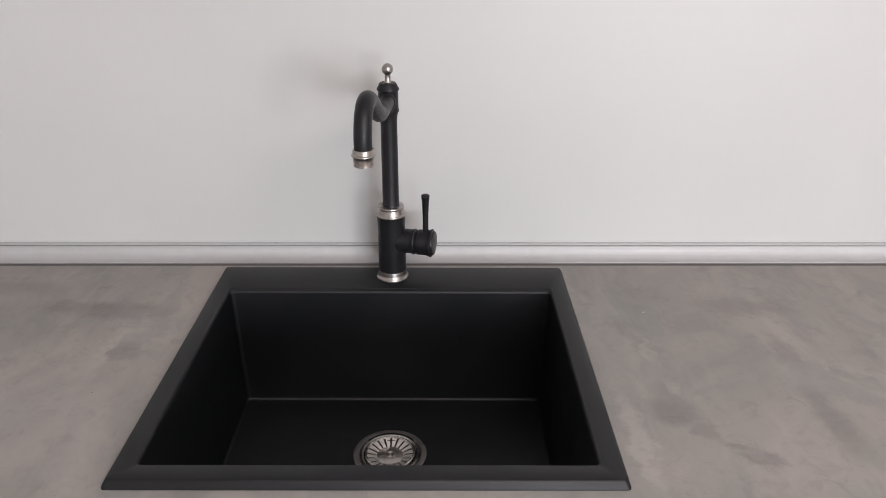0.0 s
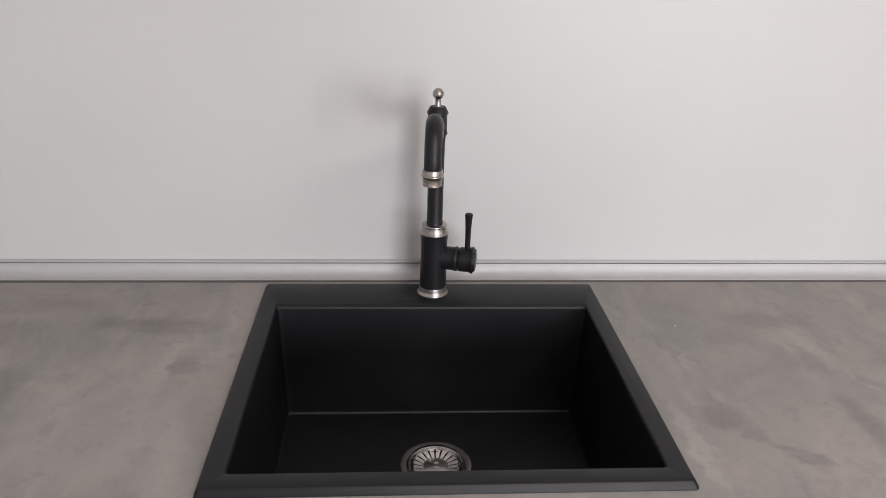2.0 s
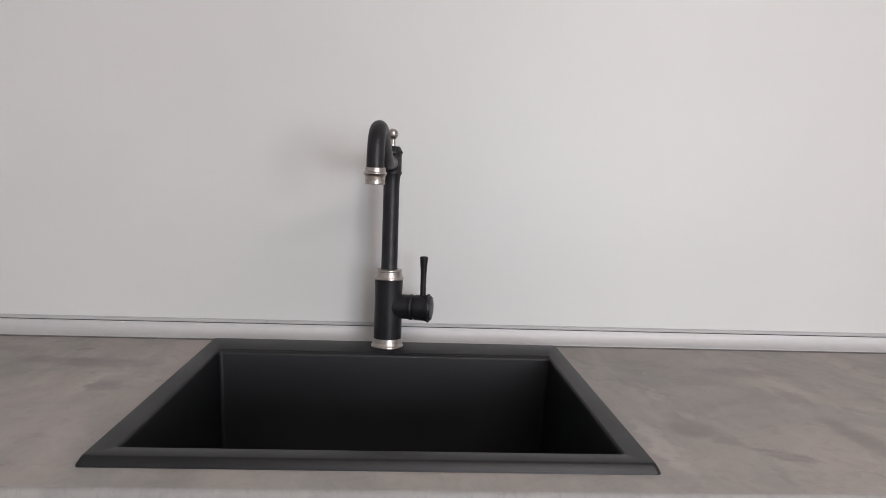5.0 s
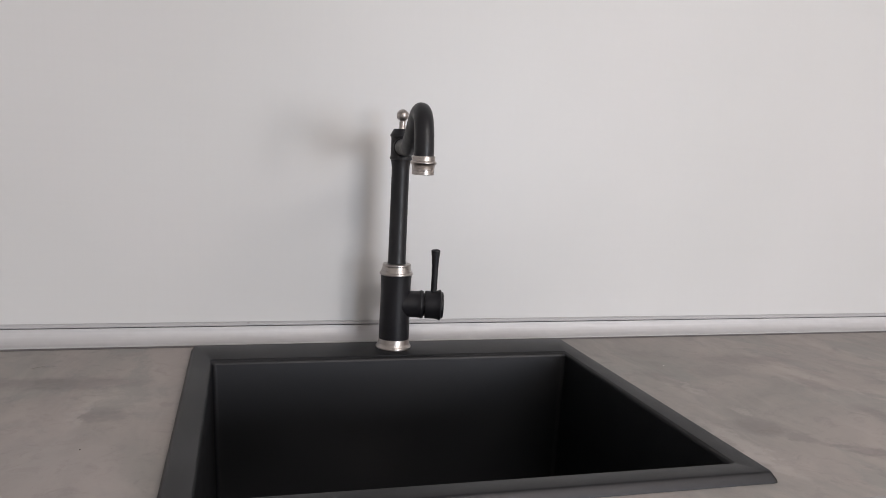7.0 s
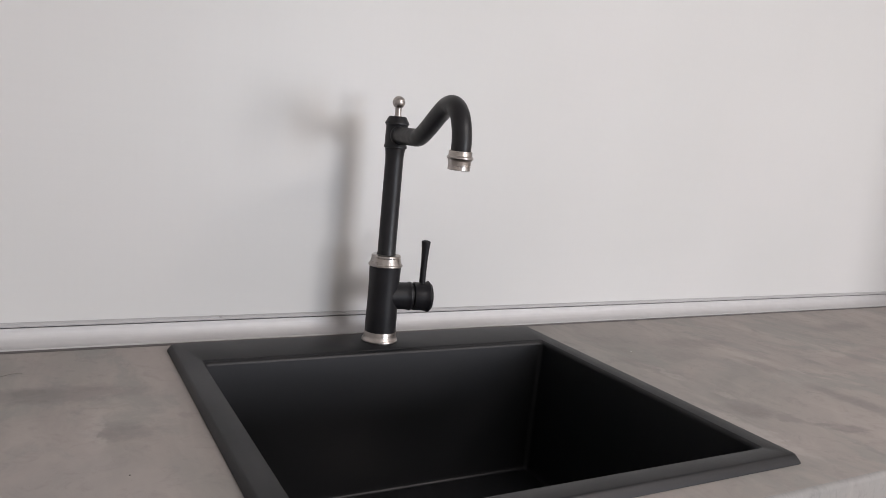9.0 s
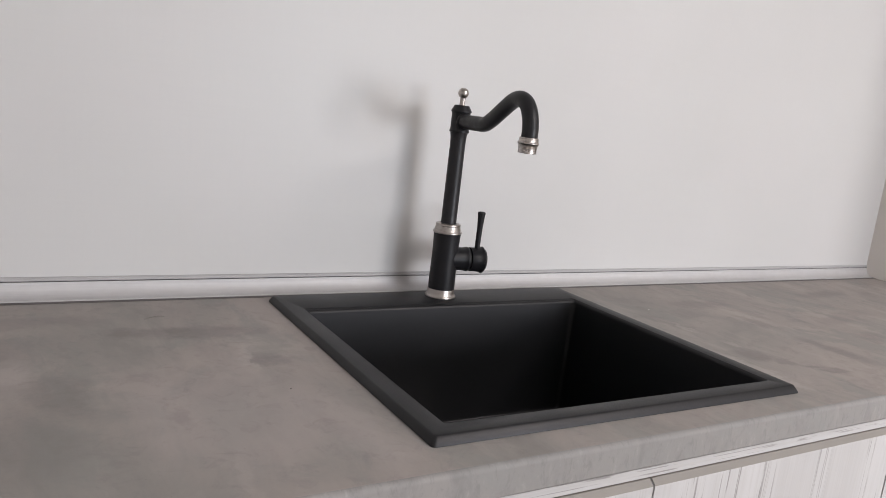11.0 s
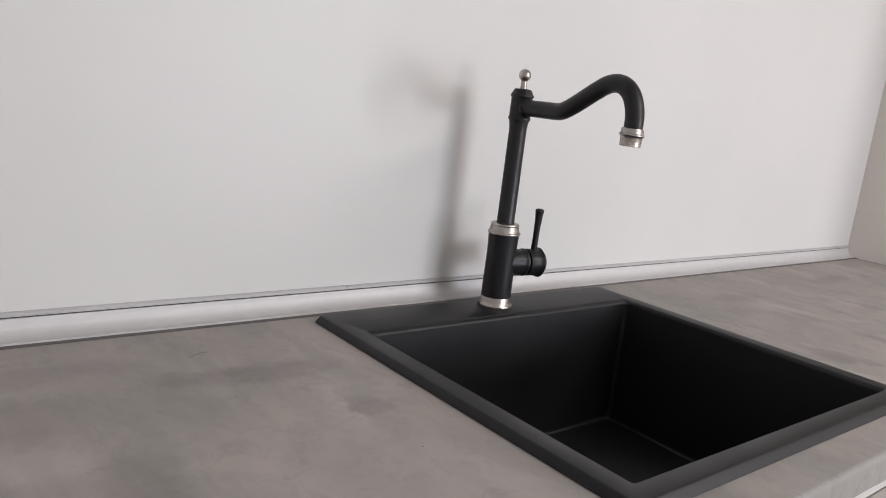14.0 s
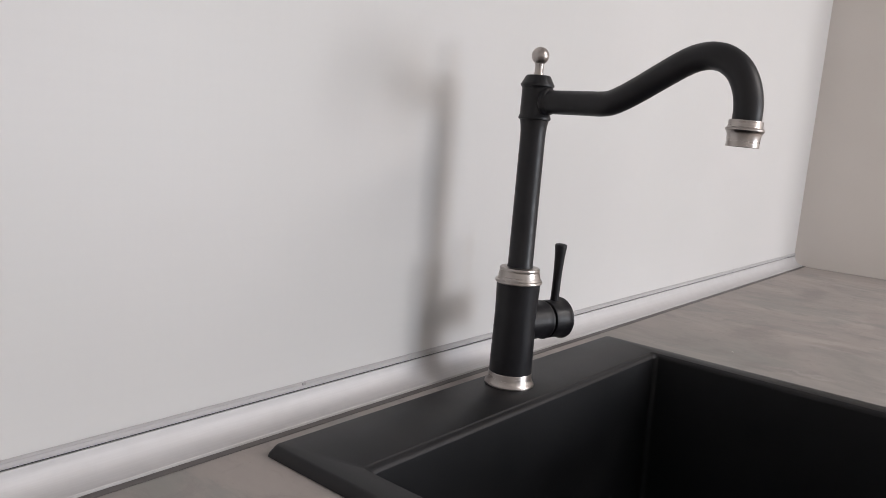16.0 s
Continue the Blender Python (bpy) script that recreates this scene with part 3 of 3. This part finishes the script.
at = Matrix.Translation((DX, DY + 0.225, FZ - Z))
drain = part("drain", lathe([(0.0572, -0.0032), (0.0560, -0.0010), (0.0520, -0.0002), (0.0470, -0.0014), (0.0462, -0.0030), (0.0462, -0.0120), (0.0572, -0.0120)], 64, at), STEEL, sink, "brushed steel drain flange", 35)
part("seat_ring", lathe([(0.0458, -0.0050), (0.0450, -0.0012), (0.0430, 0.0002), (0.0405, -0.0006), (0.0395, -0.0030), (0.0390, -0.0090), (0.0458, -0.0090)], 64, at), CHROME, drain, "polished steel ring", 35)
part("waste_cup", lathe([(0.0462, -0.0080), (0.0460, -0.0300), (0.0300, -0.0420), (0, -0.0430)], 48, at), DARK, drain, "dark waste opening", 40)
basket = part("strainer_basket", lathe([(0.0388, -0.0020), (0.0380, 0.0012), (0.0366, 0.0018), (0.0352, 0.0008), (0.0345, -0.0022), (0.0388, -0.0022)], 64, at, True), CHROME, drain, "polished strainer rim", 35)
bm = bmesh.new()
for i in range(20):
    a0, a1 = 2 * math.pi * (i + 0.16) / 20, 2 * math.pi * (i + 0.84) / 20
    quads = []
    for r, z in ((0.0352, -0.0004), (0.0285, -0.0020), (0.0200, -0.0046)):
        quads.append([bm.verts.new(at @ Vector((r * math.cos(a), r * math.sin(a), z + dz))) for dz, a in ((0, a0), (0, a1), (-0.0012, a1), (-0.0012, a0))])
    bridge(bm, quads)
    bm.faces.new(quads[0])
    bm.faces.new(quads[-1])
part("strainer_petals", bm, PETAL, drain, "ring of bright strainer bars")
part("strainer_plate", lathe([(0.0205, -0.0075), (0.0205, -0.0050), (0.0196, -0.0044), (0.0070, -0.0042), (0.0056, -0.0036), (0.0040, -0.0020), (0.0040, 0.0012), (0.0052, 0.0026), (0.0052, 0.0036), (0.0040, 0.0046), (0.0018, 0.0051), (0, 0.0052)], 40, at), STEEL, drain, "dull steel strainer plate with a knob", 35)

# ---------------------------------------------------------------- tap
tap = tagged(empty("kitchen_tap", (0, 0, RIM)), "matt black retro kitchen tap with brushed nickel rings", "tap")
part("base_ring", lathe([(0, 0.0003), (0.0258, 0.0003), (0.0260, 0.0014), (0.0258, 0.0026), (0.0250, 0.0034), (0.0238, 0.0052), (0.0230, 0.0080), (0.0227, 0.0128), (0.0223, 0.0142), (0, 0.0142)]), STEEL, tap, "brushed nickel foot ring", 40)
part("body", lathe([(0, 0.0138), (0.0223, 0.0138), (0.0223, 0.0300), (0.0220, 0.0500), (0.0217, 0.0700), (0.0218, 0.0880), (0.0226, 0.1080), (0.0227, 0.1092), (0, 0.1092)], 64), BLACK, tap, "matt black waisted body", 40)
part("collar", lathe([(0, 0.1090), (0.0235, 0.1090), (0.0243, 0.1098), (0.0244, 0.1112), (0.0236, 0.1124), (0.0228, 0.1128), (0.0216, 0.1162), (0.0207, 0.1208), (0.0206, 0.1216), (0.0209, 0.1224), (0.0208, 0.1240), (0.0200, 0.1250), (0.0150, 0.1256), (0, 0.1256)]), STEEL, tap, "brushed nickel collar", 40)
part("riser", lathe([(0, 0.1252), (0.0136, 0.1252), (0.0132, 0.1270), (0.0129, 0.1282), (0.0126, 0.2560), (0.0128, 0.2640), (0.0134, 0.2700), (0.0146, 0.2755), (0, 0.2755)]), BLACK, tap, "straight black riser pipe", 40)
part("head", lathe([(0, 0.2750), (0.0150, 0.2750), (0.0160, 0.2758), (0.0162, 0.2774), (0.0157, 0.2790), (0.0151, 0.2802), (0.0150, 0.3050), (0.0153, 0.3068), (0.0166, 0.3080), (0.0168, 0.3096), (0.0160, 0.3110), (0.0126, 0.3172), (0.0118, 0.3184), (0.0100, 0.3188), (0, 0.3188)]), BLACK, tap, "black head with turned beads", 40)
part("finial", lathe([(0, 0.3182), (0.0052, 0.3182), (0.0050, 0.3200), (0.0044, 0.3215), (0.0043, 0.3290)] + [(0.0087 * math.sin(radians(a)), 0.3378 - 0.0087 * math.cos(radians(a))) for a in range(32, 181, 8)][:-1] + [(0, 0.3465)], 40), STEEL, tap, "brushed nickel ball finial", 40)

DIRX, DIRY = -0.089, -0.996
spout = part("spout", tube([(DIRX * s, DIRY * s, z) for s, z in ((0.004, 0.2930), (0.030, 0.2931), (0.060, 0.2931), (0.078, 0.2932), (0.090, 0.2955), (0.1095, 0.3046), (0.134, 0.3184), (0.153, 0.3288),
                                                                   (0.166, 0.3340), (0.179, 0.3356), (0.192, 0.3326), (0.2035, 0.3238), (0.2110, 0.3106), (0.2145, 0.2960), (0.2145, 0.2810))], 0.0115), BLACK, tap, "black swan-neck spout", 40)
part("spout_socket", lathe([(0.0118, 0.0110), (0.0134, 0.0128), (0.0136, 0.0152), (0.0128, 0.0172), (0.0114, 0.0182)], 48, Matrix.Translation((0, 0, 0.2932)) @ Vector((DIRX, DIRY, 0)).to_track_quat("Z", "Y").to_matrix().to_4x4()), BLACK, spout, "small turned bead", 40)
tip = Vector((DIRX * 0.2144, DIRY * 0.2144, 0))
lean = Vector((DIRX * -0.03, DIRY * -0.03, -1)).to_track_quat("Z", "Y").to_matrix().to_4x4()
part("aerator", lathe([(0, -0.001), (0.0138, -0.001), (0.0145, 0.0002), (0.0146, 0.0042), (0.0152, 0.0050), (0.0163, 0.0058), (0.0165, 0.0070), (0.0158, 0.0080), (0.0150, 0.0088), (0.0143, 0.0108), (0.0139, 0.0150), (0.0139, 0.0188), (0.0141, 0.0202), (0.0136, 0.0206),
                       (0.0124, 0.0204), (0.0122, 0.0160), (0, 0.0158)], 56, Matrix.Translation(tip + Vector((0, 0, 0.2835))) @ lean @ Matrix.Diagonal((0.93, 0.93, 1, 1))), STEEL, tap, "brushed nickel outlet", 40)

axis = Vector((math.cos(radians(-13)), math.sin(radians(-13)), 0))
m = Matrix.Translation((0, 0, 0.0658)) @ axis.to_track_quat("Z", "Y").to_matrix().to_4x4()
valve = part("valve_sleeve", lathe([(0.0194, 0.0020), (0.0195, 0.0300), (0.0197, 0.0345), (0.0206, 0.0368), (0.0209, 0.0380), (0.0205, 0.0391), (0.0199, 0.0398), (0.0199, 0.0408), (0.0193, 0.0414), (0, 0.0414)], 56, m), BLACK, tap, "black side sleeve", 40)
handle = part("handle_knob", lathe([(0, 0.0405), (0.0168, 0.0405), (0.0168, 0.0438), (0.0200, 0.0438), (0.0204, 0.0446), (0.0203, 0.0560), (0.0207, 0.0600), (0.0217, 0.0632), (0.0226, 0.0648), (0.0227, 0.0660), (0.0220, 0.0668), (0.0200, 0.0674), (0.0194, 0.0690), (0.0186, 0.0702), (0.0150, 0.0711), (0.0080, 0.0716), (0, 0.0717)], 56, m), BLACK, tap, "black rounded handle knob", 40)
foot = Vector((0, 0, 0.0658)) + axis * 0.0560 + Vector((0, 0, 0.0150))
top = Vector((0.0545, -0.0141, 0.1483))
m = Matrix.Translation(foot) @ (top - foot).to_track_quat("Z", "Y").to_matrix().to_4x4()
L = (top - foot).length
part("lever", lathe([(0.0046, 0), (0.0045, L * 0.35), (0.0048, L * 0.6), (0.0056, L * 0.82), (0.0066, L * 0.955), (0.0066, L * 0.972), (0.0058, L * 0.988), (0.0030, L), (0, L)], 32, m), BLACK, handle, "slim black flared lever", 40)

# ---------------------------------------------------------------- crumbs on the worktop
def crumb(name, x, y, r, material, label, seed):
    bm = bmesh.new()
    bmesh.ops.create_icosphere(bm, subdivisions=2, radius=r)
    rnd = random.Random(seed)
    for v in bm.verts:
        v.co *= rnd.uniform(0.7, 1.15)
        v.co.z = max(v.co.z * 0.6, -r * 0.4)
    ob = tagged(part(name, bm, material), label, "crumb")
    ob.location = (x, y, Z + r * 0.4 + 0.0001)


crumb("plaster_chip", 0.388, -0.105, 0.0014, CRUMB, "tiny white plaster chip on the worktop", 1)
crumb("grit", -0.369, -0.308, 0.0008, GRIT, "tiny dark speck of grit on the worktop", 3)


def fibre(points, r, label):
    bm = tube([(x, y, Z + r + 0.0002 + h) for x, y, h in points], r, 6)
    tagged(part("fibre", bm, GRIT, smooth=60), label, "fibre")


fibre(((-0.476, -0.030, 0), (-0.468, -0.026, 0.0006), (-0.459, -0.022, 0.0008), (-0.450, -0.021, 0)), 0.00022, "short thin dark fibre lying on the worktop")
